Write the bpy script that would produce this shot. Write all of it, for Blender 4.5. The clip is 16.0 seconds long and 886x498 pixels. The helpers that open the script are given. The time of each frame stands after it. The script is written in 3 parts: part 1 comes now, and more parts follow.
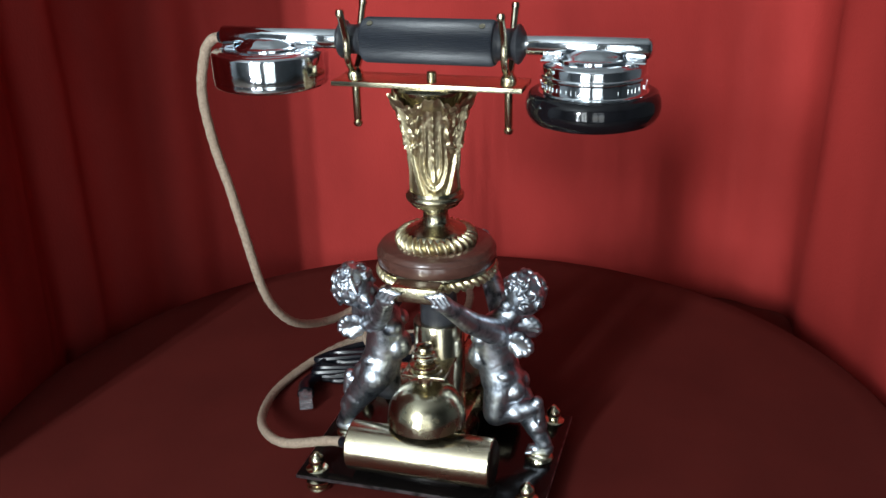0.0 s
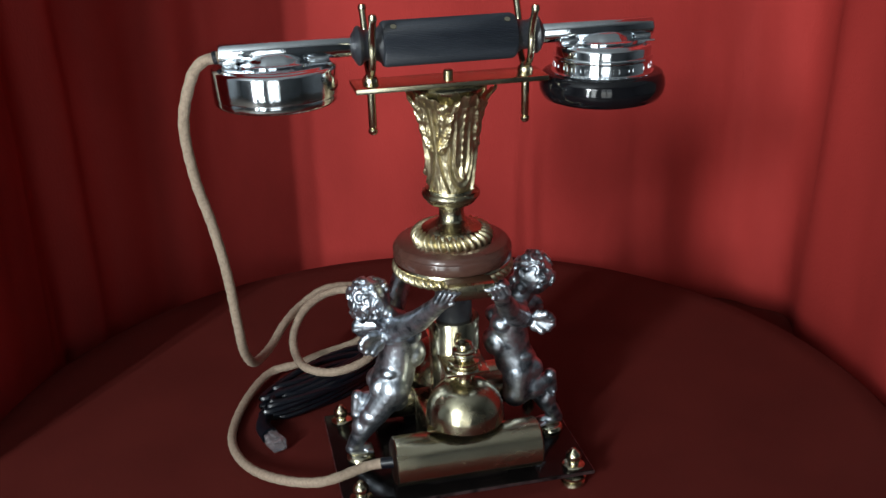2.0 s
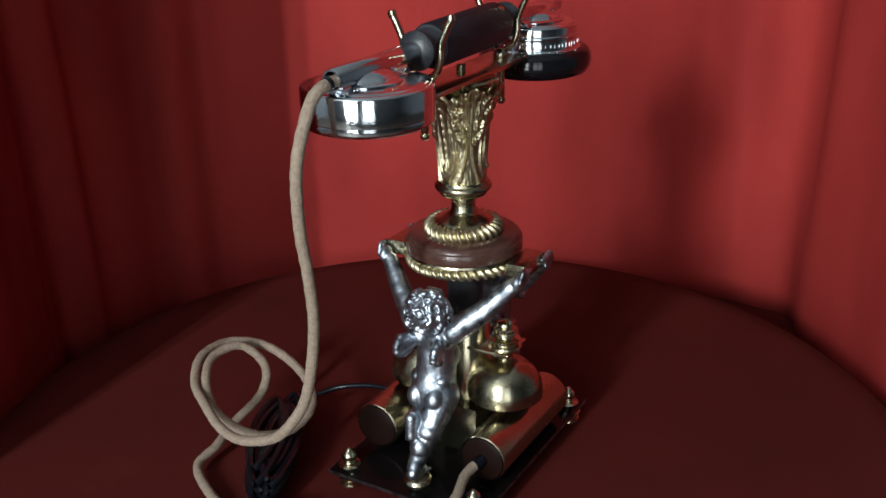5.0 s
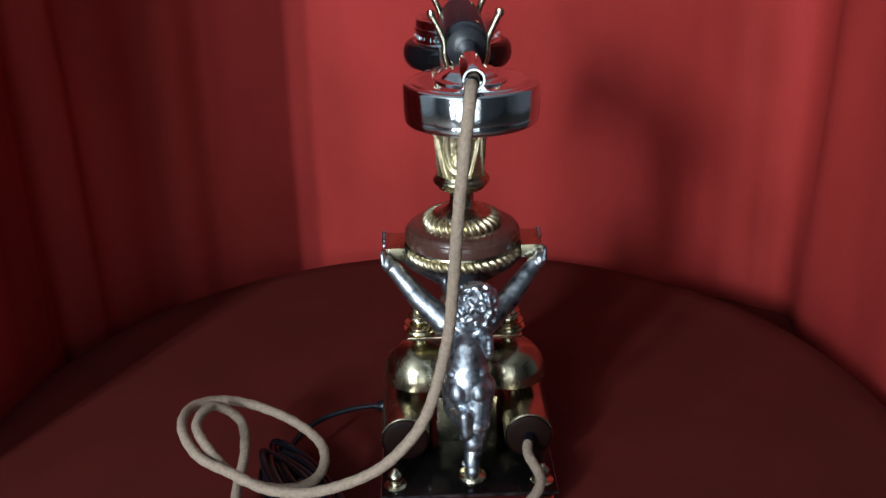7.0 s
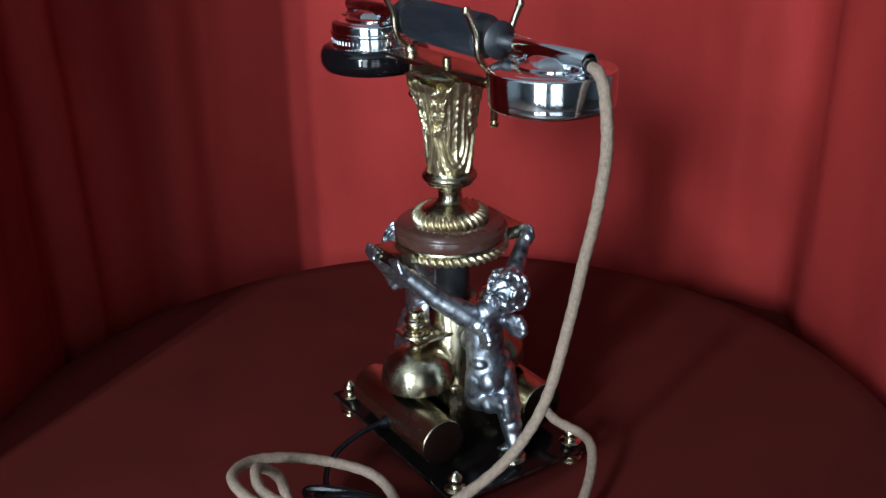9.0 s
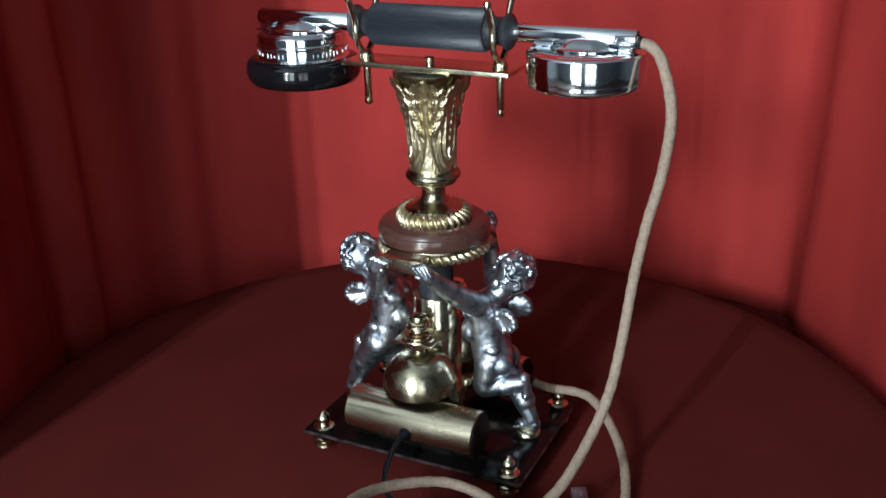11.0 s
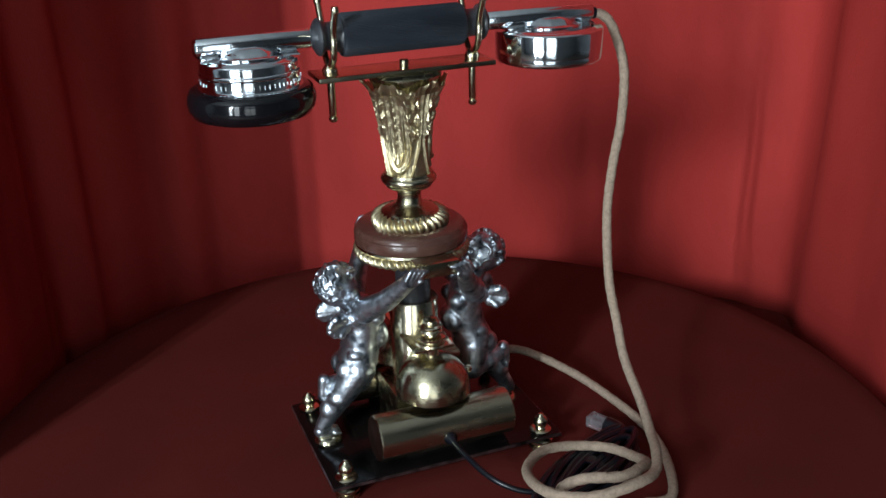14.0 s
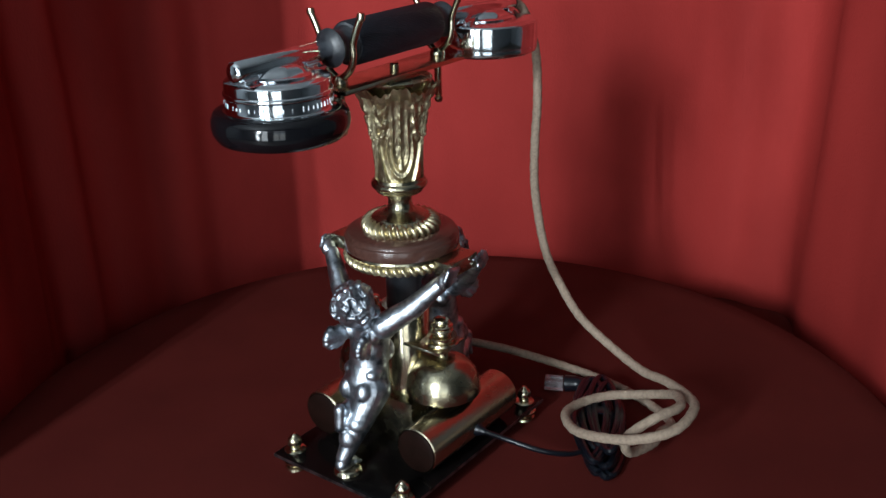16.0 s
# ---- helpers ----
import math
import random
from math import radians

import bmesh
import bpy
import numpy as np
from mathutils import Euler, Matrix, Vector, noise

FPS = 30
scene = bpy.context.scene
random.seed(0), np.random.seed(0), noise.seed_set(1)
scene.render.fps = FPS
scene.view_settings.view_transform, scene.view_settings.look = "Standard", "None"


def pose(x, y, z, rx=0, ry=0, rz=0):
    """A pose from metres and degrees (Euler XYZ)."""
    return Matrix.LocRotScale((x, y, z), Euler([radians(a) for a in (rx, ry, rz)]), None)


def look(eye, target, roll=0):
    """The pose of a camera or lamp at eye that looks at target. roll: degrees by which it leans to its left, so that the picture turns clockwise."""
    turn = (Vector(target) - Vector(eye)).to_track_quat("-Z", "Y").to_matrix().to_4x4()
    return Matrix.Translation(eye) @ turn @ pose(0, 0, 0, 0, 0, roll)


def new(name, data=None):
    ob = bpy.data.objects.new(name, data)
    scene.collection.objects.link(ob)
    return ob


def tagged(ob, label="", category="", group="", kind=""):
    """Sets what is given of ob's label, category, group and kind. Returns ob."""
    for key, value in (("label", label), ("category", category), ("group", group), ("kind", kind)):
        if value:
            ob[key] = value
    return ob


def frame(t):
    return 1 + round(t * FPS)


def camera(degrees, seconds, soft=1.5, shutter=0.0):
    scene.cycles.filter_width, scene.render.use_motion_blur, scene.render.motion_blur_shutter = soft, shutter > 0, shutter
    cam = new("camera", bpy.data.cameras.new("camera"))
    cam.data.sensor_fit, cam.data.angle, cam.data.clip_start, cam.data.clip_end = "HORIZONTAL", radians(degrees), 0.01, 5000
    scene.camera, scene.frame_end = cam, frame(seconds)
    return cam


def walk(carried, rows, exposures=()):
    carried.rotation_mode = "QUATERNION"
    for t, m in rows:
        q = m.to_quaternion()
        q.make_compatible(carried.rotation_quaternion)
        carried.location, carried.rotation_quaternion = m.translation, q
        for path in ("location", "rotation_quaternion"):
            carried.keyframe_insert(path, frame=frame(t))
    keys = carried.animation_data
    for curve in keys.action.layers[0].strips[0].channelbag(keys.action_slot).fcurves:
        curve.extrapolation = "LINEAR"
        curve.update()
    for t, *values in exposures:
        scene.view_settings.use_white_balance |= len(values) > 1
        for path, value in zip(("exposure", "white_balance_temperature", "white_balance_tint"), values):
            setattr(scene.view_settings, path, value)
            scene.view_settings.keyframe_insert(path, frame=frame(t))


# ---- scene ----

# camera: on a stand in front of the turntable, still for the whole clip
cam = camera(46.89, 16.0)
EYE = (0.0057, -0.5517, 0.365)
AIM = (0.0057, -0.5517 + math.cos(radians(22.57)), 0.365 - math.sin(radians(22.57)))
walk(cam, [(0.0, look(EYE, AIM, -1.5446)), (16.0, look(EYE, AIM, -1.5446))],
     exposures=[(0.0, 0.08, 6350, 6), (1.5, -0.05, 6500, 6), (3.5, -0.30, 6500, 6), (6.5, -0.22, 6150, 7), (9.0, -0.25, 5800, 6), (11.5, 0.03, 6150, 5),
                (12.5, 0.00, 6400, 6), (14.0, -0.18, 6150, 5), (16.0, -0.30, 6150, 6)])

# turn of the turntable, seconds and degrees
TURN = [(0.0, -16.45), (0.5, -8.33), (1.0, -3.48), (1.5, 3.83), (2.0, 12.30), (2.5, 20.53), (3.0, 28.46), (3.5, 36.20), (4.0, 43.97), (6.5, 81.88), (7.0, 90.84), (7.5, 98.67), (8.0, 107.99), (8.5, 115.38), (9.0, 122.50), (11.5, 161.62), (12.0, 169.49), (12.5, 177.18), (13.0, 184.88), (13.5, 193.14), (14.0, 201.12), (14.5, 209.16), (15.0, 216.69), (15.5, 224.58), (16.0, 232.51)]
COLUMN = (0.0074, -0.0174)      # the telephone's column on the platter

# ---- light ----
world = bpy.data.worlds.new("world")
scene.world = world
world.use_nodes = True
wn = world.node_tree
sky = wn.nodes.new("ShaderNodeTexSky")
sky.sky_type, sky.sun_disc = "NISHITA", False
sky.sun_elevation, sky.sun_rotation = radians(35), radians(200)
wn.links.new(sky.outputs[0], wn.nodes["Background"].inputs[0])
wn.nodes["Background"].inputs[1].default_value = 0.08
scene.view_settings.exposure = 0.0
# glazed doors, out of view in the wall behind the camera; the second is an added fill opening: middle x, width, power
# of the upper and of the lower panes
WALL_Y = -2.40
WINDOWS_AND_FILL = [(-1.44, 0.20, 116.0, 34.0), (-0.90, 0.40, 11.0, 16.0), (0.10, 0.80, 2.0, 8.0)]
PANES = ((0.98, 1.62), (-0.62, 0.86))      # heights of upper and lower panes


def window_or_fill_lamp(x, z, w, h, power):
    data = bpy.data.lights.new("window_light", "AREA")
    data.shape, data.size, data.size_y, data.energy, data.color = "RECTANGLE", w, h, power, (0.90, 0.96, 1.0)
    ob = new("window_light", data)
    ob.matrix_world = look((x, WALL_Y - 0.02, z), (x + 0.25, 0.0, z))
    return ob


for wx, ww, upper, lower in WINDOWS_AND_FILL:
    for (za, zb), power in zip(PANES, (upper, lower)):
        for side in (-1, 1):
            window_or_fill_lamp(wx + side * ww / 4, (za + zb) / 2, ww / 2 - 0.06, zb - za, power / 2)


# ---- materials ----
def material(name, base, rough=0.5, metal=0.0, dark=None, scale=60.0, amount=0.5, bump=0.0, bump_scale=400.0,
             rough_var=0.0, stretch=(1, 1, 1), coat=0.0, sheen=0.0, spec=0.5):
    m = bpy.data.materials.new(name)
    m.use_nodes = True
    n, l = m.node_tree.nodes, m.node_tree.links
    b = n["Principled BSDF"]
    b.inputs["Metallic"].default_value, b.inputs["Roughness"].default_value = metal, rough
    b.inputs["Coat Weight"].default_value = coat
    b.inputs["Specular IOR Level"].default_value = spec
    if sheen:
        b.inputs["Sheen Weight"].default_value, b.inputs["Sheen Roughness"].default_value = sheen, 0.4
        b.inputs["Sheen Tint"].default_value = (*base, 1)
    tc, mp = n.new("ShaderNodeTexCoord"), n.new("ShaderNodeMapping")
    mp.inputs["Scale"].default_value = stretch
    l.new(tc.outputs["Object"], mp.inputs["Vector"])
    big, fine = n.new("ShaderNodeTexNoise"), n.new("ShaderNodeTexNoise")
    big.inputs["Scale"].default_value, big.inputs["Detail"].default_value = scale, 5
    fine.inputs["Scale"].default_value, fine.inputs["Detail"].default_value = bump_scale, 3
    for t in (big, fine):
        l.new(mp.outputs[0], t.inputs["Vector"])
    ramp = n.new("ShaderNodeMix")
    ramp.data_type = "RGBA"
    d = dark or [c * 0.6 for c in base]
    ramp.inputs[6].default_value, ramp.inputs[7].default_value = (*base, 1), (*d, 1)
    mul = n.new("ShaderNodeMapRange")
    mul.inputs[1].default_value, mul.inputs[2].default_value = 0.38, 0.68
    mul.inputs[3].default_value, mul.inputs[4].default_value = 0.0, amount
    l.new(big.outputs[0], mul.inputs[0])
    l.new(mul.outputs[0], ramp.inputs[0])
    l.new(ramp.outputs[2], b.inputs["Base Color"])
    if rough_var:
        rv = n.new("ShaderNodeMapRange")
        rv.inputs[1].default_value, rv.inputs[2].default_value = 0.35, 0.7
        rv.inputs[3].default_value, rv.inputs[4].default_value = max(rough - rough_var, 0.02), rough + rough_var
        l.new(big.outputs[0], rv.inputs[0])
        l.new(rv.outputs[0], b.inputs["Roughness"])
    if bump:
        bp = n.new("ShaderNodeBump")
        bp.inputs["Strength"].default_value, bp.inputs["Distance"].default_value = bump, 0.001
        l.new(fine.outputs[0], bp.inputs["Height"])
        l.new(bp.outputs[0], b.inputs["Normal"])
    return m


BRASS = material("polished_brass", (0.66, 0.60, 0.44), 0.20, 1.0, (0.45, 0.39, 0.26), 90, 0.6, 0.05, 700, 0.07)
GILT = material("gilt_bronze", (0.72, 0.635, 0.42), 0.38, 1.0, (0.30, 0.25, 0.14), 220, 0.7, 0.12, 900, 0.05)
OLD_BRASS = material("aged_brass", (0.46, 0.42, 0.30), 0.25, 1.0, (0.31, 0.28, 0.18), 110, 0.8, 0.08, 800, 0.08)
DRUM_BRASS = material("dulled_brass", (0.58, 0.52, 0.375), 0.25, 1.0, (0.33, 0.28, 0.19), 60, 0.7, 0.08, 600, 0.07, (0.4, 1, 1))
CHROME = material("nickel_plate", (0.86, 0.90, 0.94), 0.075, 1.0, (0.66, 0.69, 0.72), 150, 0.6, 0.05, 900, 0.035)
PEWTER = material("pewter", (0.64, 0.69, 0.76), 0.39, 1.0, (0.055, 0.062, 0.075), 130, 1.0, 0.40, 260, 0.10)
EBONITE = material("ebonite", (0.018, 0.020, 0.025), 0.40, 0.0, (0.035, 0.037, 0.042), 200, 0.6, 0.15, 900, spec=0.6)
GRIP = material("reeded_ebonite", (0.014, 0.017, 0.023), 0.40, 0.0, (0.030, 0.034, 0.042), 90, 0.8, 0.2, 700, 0.0, (0.2, 1, 1), spec=0.4)
BLACK_GLOSS = material("black_gloss", (0.004, 0.004, 0.005), 0.09, 0.0, (0.007, 0.007, 0.009), 120, 0.5, 0.03, 600, spec=0.5)
BLACK_PAINT = material("black_lacquer", (0.003, 0.0026, 0.0026), 0.15, 0.0, (0.007, 0.005, 0.005), 60, 0.6, 0.05, 500, spec=0.2)
PLASTIC = material("black_plastic", (0.004, 0.005, 0.008), 0.28, 0.0, None, 100, 0.4, 0.04, 700, spec=0.35)
MAHOGANY = material("mahogany", (0.074, 0.034, 0.026), 0.22, 0.0, (0.046, 0.019, 0.014), 60, 0.7, 0.1, 300, 0.0, (1, 6, 6), coat=0.4)
CORD = material("braided_cotton", (0.34, 0.26, 0.195), 0.9, 0.0, (0.21, 0.155, 0.115), 500, 0.7, 0.9, 1500, spec=0.2)
FELT = material("red_felt", (0.086, 0.0135, 0.0108), 0.95, 0.0, (0.064, 0.0098, 0.0080), 14, 0.6, 0.3, 1400, spec=0.05)
CURTAIN = material("red_curtain_cloth", (0.315, 0.0305, 0.0265), 0.80, 0.0, (0.190, 0.0165, 0.0145), 9, 0.75, 0.30, 700, 0.0, (1.0, 1.0, 0.45), spec=0.12)
WORN = material("worn_steel", (0.35, 0.34, 0.36), 0.35, 1.0, (0.05, 0.05, 0.055), 140, 1.0, 0.1, 500)
CLEAR = material("clear_plug_plastic", (0.52, 0.48, 0.50), 0.10, 0.0, (0.26, 0.23, 0.25), 300, 0.8, 0.3, 600)
CLEAR.node_tree.nodes["Principled BSDF"].inputs["Transmission Weight"].default_value = 0.75
PLASTER = material("plaster", (0.26, 0.28, 0.30), 0.9, 0.0, None, 3, 0.3, 0.2, 60)
BOARDS = material("floor_wood", (0.12, 0.10, 0.085), 0.5, 0.0, (0.07, 0.058, 0.048), 8, 0.8, 0.1, 90, 0.0, (1, 8, 1))
CEILING = material("ceiling_paint", (0.45, 0.47, 0.48), 0.9, 0.0, None, 3, 0.2, 0.1, 60)
FRAME_PAINT = material("white_paint", (0.75, 0.74, 0.71), 0.5, 0.0, None, 10, 0.2, 0.1, 90)
REDDISH = material("stained_wood_end", (0.010, 0.004, 0.003), 0.45, 0.0, (0.006, 0.003, 0.002), 120, 0.8, 0.1, 400, spec=0.08)


# ---- mesh helpers ----
def part(name, bm, mat, parent=None, label="", smooth=40):
    me = bpy.data.meshes.new(name)
    bmesh.ops.recalc_face_normals(bm, faces=bm.faces)
    if smooth:
        for f in bm.faces:
            f.smooth = True
        for e in bm.edges:
            if len(e.link_faces) == 2 and e.calc_face_angle(0) > radians(smooth):
                e.smooth = False
    bm.to_mesh(me)
    bm.free()
    me.materials.append(mat)
    ob = new(name, me)
    ob.parent = parent
    if label:
        tagged(ob, label)
    return ob


def thing(name, label, category, group="", kind=""):
    ob = new(name)
    ob.empty_display_size = 0.02
    return tagged(ob, label, category, group, kind)


def add(bm, other, m=None):
    """Joins a second bmesh into bm."""
    if m is not None:
        bmesh.ops.transform(other, matrix=m, verts=other.verts)
    me = bpy.data.meshes.new("tmp")
    other.to_mesh(me)
    other.free()
    bm.from_mesh(me)
    bpy.data.meshes.remove(me)
    return bm


def lathe(profile, segs=48, m=None):
    """A body turned round z from (radius, height) pairs."""
    bm = bmesh.new()
    rings = []
    for r, z in profile:
        if r < 1e-6:
            rings.append([bm.verts.new((0, 0, z))])
        else:
            rings.append([bm.verts.new((r * math.cos(2 * math.pi * i / segs), r * math.sin(2 * math.pi * i / segs), z)) for i in range(segs)])
    for a, b in zip(rings, rings[1:]):
        for i in range(segs):
            j = (i + 1) % segs
            if len(a) == 1 and len(b) == 1:
                continue
            if len(a) == 1:
                bm.faces.new((a[0], b[i], b[j]))
            elif len(b) == 1:
                bm.faces.new((a[i], a[j], b[0]))
            else:
                bm.faces.new((a[i], a[j], b[j], b[i]))
    if m is not None:
        bmesh.ops.transform(bm, matrix=m, verts=bm.verts)
    return bm


def box(x0, x1, y0, y1, z0, z1, bevel=0.0):
    bm = bmesh.new()
    bmesh.ops.create_cube(bm, size=1, matrix=Matrix.Translation(((x0 + x1) / 2, (y0 + y1) / 2, (z0 + z1) / 2)) @ Matrix.Diagonal((x1 - x0, y1 - y0, z1 - z0, 1)))
    if bevel:
        bmesh.ops.bevel(bm, geom=bm.edges[:], offset=bevel, segments=2, affect="EDGES", profile=0.6)
    return bm


def smooth_path(pts, per=8):
    """A Catmull-Rom line through pts."""
    p = [Vector(v) for v in pts]
    p = [p[0] * 2 - p[1]] + p + [p[-1] * 2 - p[-2]]
    out = []
    for i in range(1, len(p) - 2):
        a, b, c, d = p[i - 1:i + 3]
        for k in range(per):
            t = k / per
            out.append(0.5 * (2 * b + (c - a) * t + (2 * a - 5 * b + 4 * c - d) * t * t + (3 * b - a - 3 * c + d) * t ** 3))
    out.append(p[-2])
    return out


def tube(pts, radius, segs=12, caps=True):
    """A round rod along pts; radius is a number or a function of 0..1."""
    bm = bmesh.new()
    pts = [Vector(v) for v in pts]
    rings, up = [], None
    for i, p in enumerate(pts):
        d = (pts[min(i + 1, len(pts) - 1)] - pts[max(i - 1, 0)]).normalized()
        if up is None:
            up = d.orthogonal().normalized()
        up = (up - d * up.dot(d)).normalized()
        side = d.cross(up)
        r = radius(i / (len(pts) - 1)) if callable(radius) else radius
        rings.append([bm.verts.new(p + (up * math.cos(2 * math.pi * k / segs) + side * math.sin(2 * math.pi * k / segs)) * r) for k in range(segs)])
    for a, b in zip(rings, rings[1:]):
        for i in range(segs):
            j = (i + 1) % segs
            bm.faces.new((a[i], a[j], b[j], b[i]))
    if caps:
        bm.faces.new(rings[0][::-1])
        bm.faces.new(rings[-1])
    return bm


def rope_ring(radius, minor, z, strands, twist=1.0, depth=0.22, steps=14, flat=1.0):
    """A twisted rope laid in a ring."""
    bm = bmesh.new()
    n, k = strands * steps, 24
    grid = []
    for i in range(n):
        u = 2 * math.pi * i / n
        row = []
        for j in range(k):
            v = 2 * math.pi * j / k
            w = 0.5 + 0.5 * math.cos(strands * u + twist * v)
            r = minor * (1 - depth + depth * 1.6 * w ** 0.6)
            row.append(bm.verts.new(((radius + r * math.cos(v)) * math.cos(u), (radius + r * math.cos(v)) * math.sin(u), z + flat * r * math.sin(v))))
        grid.append(row)
    for i in range(n):
        a, b = grid[i], grid[(i + 1) % n]
        for j in range(k):
            bm.faces.new((a[j], b[j], b[(j + 1) % k], a[(j + 1) % k]))
    return bm


X_AXIS = Matrix.Rotation(math.pi / 2, 4, "Y")      # turns a lathe's axis from z to x


# ---- the room round the camera ----
def room():
    x0, x1, y0, y1, z0, z1, w = -3.4, 3.4, WALL_Y, 1.6, -0.80, 2.15, 0.12
    tagged(part("floor", box(x0, x1, y0, y1, z0 - 0.05, z0), BOARDS, smooth=0), "brown wooden floor of the room", "floor", kind="structure")
    tagged(part("ceiling", box(x0, x1, y0, y1, z1, z1 + 0.05), CEILING, smooth=0), "plain plaster ceiling of the room", "ceiling", kind="structure")
    tagged(part("wall_north", box(x0, x1, y1, y1 + w, z0, z1), PLASTER, smooth=0), "plain plaster wall behind the curtain", "wall", kind="structure")
    tagged(part("wall_east", box(x1, x1 + w, y0, y1, z0, z1), PLASTER, smooth=0), "plain plaster side wall", "wall", kind="structure")
    tagged(part("wall_west", box(x0 - w, x0, y0, y1, z0, z1), PLASTER, smooth=0), "plain plaster side wall", "wall", kind="structure")
    edges = [x0]
    for wx, ww, _, _ in WINDOWS_AND_FILL:
        edges += [wx - ww / 2, wx + ww / 2]
    edges.append(x1)
    south = box(edges[0], edges[1], y0 - w, y0, z0, z1)
    for k in range(2, len(edges), 2):
        add(south, box(edges[k], edges[k + 1], y0 - w, y0, z0, z1))
    # the second opening is added only to carry fill light
    for k, (wx, ww, _, _) in enumerate(WINDOWS_AND_FILL):
        a, b, c, d = wx - ww / 2, wx + ww / 2, -0.70, 1.80
        add(south, box(a, b, y0 - w, y0, z0, c))
        add(south, box(a, b, y0 - w, y0, d, z1))
        fr = box(a, a + 0.03, y0 - 0.07, y0 - 0.012, c, d)
        for q in ((b - 0.03, b, c, d), (a + 0.03, b - 0.03, c, PANES[1][0]), (a + 0.03, b - 0.03, PANES[0][1], d), (a + 0.03, b - 0.03, PANES[1][1], PANES[0][0]),
                  (wx - 0.03, wx + 0.03, PANES[1][0], PANES[1][1]), (wx - 0.03, wx + 0.03, PANES[0][0], PANES[0][1])):
            add(fr, box(q[0], q[1], y0 - 0.07, y0 - 0.012, q[2], q[3]))
        tagged(part("window_%d" % (k + 1), fr, FRAME_PAINT, smooth=0), "white glazed frame of an unseen light opening in the plaster wall", "window", kind="structure")
    tagged(part("wall_south", south, PLASTER, smooth=0), "plain plaster wall with two window openings and one added for fill light", "wall", kind="structure")


room()


def stand_table():
    t = thing("side_table", "wooden table with a dark red cloth top under the turntable", "table")
    t.location = (0, 0.05, -0.80)
    part("tabletop", box(-0.62, 0.62, -0.42, 0.42, 0.71, 0.738, 0.004), FELT, t, "tabletop covered with dark red cloth")
    for sx in (-1, 1):
        for sy in (-1, 1):
            part("leg", box(sx * 0.56 - 0.025, sx * 0.56 + 0.025, sy * 0.36 - 0.025, sy * 0.36 + 0.025, 0.0, 0.71, 0.004), BOARDS, t)
    return t


stand_table()


def curtain():
    """Cloth hung round three sides of the turntable in soft folds, with rounded corners."""
    bm = bmesh.new()
    rnd = random.Random(4)
    half, back, left_end, right_end, rad, tight = 0.318, 0.335, -0.085, 0.030, 0.145, 0.080
    line = []
    for k in range(40):
        line.append((-half, left_end + (back - rad - left_end) * k / 40, 1, 0))
    for k in range(60):
        a = math.pi / 2 * k / 60
        line.append((-half + rad - rad * math.cos(a), back - rad + rad * math.sin(a), math.cos(a), -math.sin(a)))
    for k in range(40):
        line.append((-half + rad + (2 * half - rad - tight) * k / 40, back, 0, -1))
    for k in range(60):
        a = math.pi / 2 * k / 60
        line.append((half - tight + tight * math.sin(a), back - tight + tight * math.cos(a), -math.sin(a), -math.cos(a)))
    for k in range(61):
        line.append((half, back - tight + (right_end - back + tight) * k / 60, -1, 0))
    n = len(line)
    # place along the cloth, width and depth (towards the middle) of each fold
    folds = [(rnd.uniform(0, n), rnd.uniform(1.5, 5.0), rnd.uniform(-0.005, 0.003)) for _ in range(90)]
    folds = [(c, wd * (2.4 if c > 125 else 1.0), h) for c, wd, h in folds]      # broader towards the east end
    deep = ((60, 4.0, 0.008), (52, 4.0, -0.016), (78, 4, -0.005), (92, 3.5, -0.006), (101, 3, 0.003), (156, 11.0, -0.006), (182, 9.0, -0.007), (204, 8.0, 0.004))
    rows, grid = 30, []
    for i in range(n):
        x, y, nx, ny = line[i]
        row = []
        for j in range(rows):
            z = -0.062 + 0.74 * j / (rows - 1)
            at = i + 5 * noise.noise(Vector((i * 0.02, z * 3.0, 5.1)))
            d = -0.028 * max(z, 0)
            calm = 1 - 0.70 * max(0.0, min(1.0, (i - 110) / 45))
            for c, wd, h in folds:
                d += calm * h * (0.55 + 1.3 * max(z, 0)) * math.exp(-((at - c) / wd) ** 2)
            for c, wd, h in deep:
                d += h * math.exp(-((i - c) / wd) ** 2)
            d += 0.003 * noise.noise(Vector((i * 0.06, z * 6, 0.3)))
            d = min(d, 0.012) * (0.3 + 0.7 * max(0.0, min(1.0, (i - 22) / 40)))
            row.append(bm.verts.new((x + nx * d, y + ny * d, z)))
        grid.append(row)
    for p, q in zip(grid, grid[1:]):
        for j in range(rows - 1):
            bm.faces.new((p[j], q[j], q[j + 1], p[j + 1]))
    ob = part("curtain", bm, CURTAIN, smooth=180)
    sol = ob.modifiers.new("thickness", "SOLIDIFY")
    sol.thickness, sol.offset = 0.002, 1
    return tagged(ob, "dark red cloth curtain hung in soft folds behind the turntable", "curtain")


curtain()

# ---- the turntable ----
turntable = thing("turntable", "round turntable covered with dark red felt cloth", "turntable")
part("cloth_cover", lathe([(0.0, 0.0), (0.28, 0.0), (0.2965, -0.0006), (0.3005, -0.003), (0.302, -0.007), (0.302, -0.022), (0.298, -0.024), (0, -0.024)], 160), FELT, turntable, "dark red felt cover")
part("bearing_base", lathe([(0, -0.024), (0.11, -0.024), (0.12, -0.03), (0.13, -0.056), (0.13, -0.0619), (0, -0.0619)], 64), BLACK_PAINT, turntable)

# ---- the telephone: x runs along the handset to the earpiece, y across, the column at the origin ----
phone = thing("table_telephone", "antique brass table telephone with two pewter cherubs on black base", "telephone")
BX, BY = -0.0023, 0.0012      # middle of the base


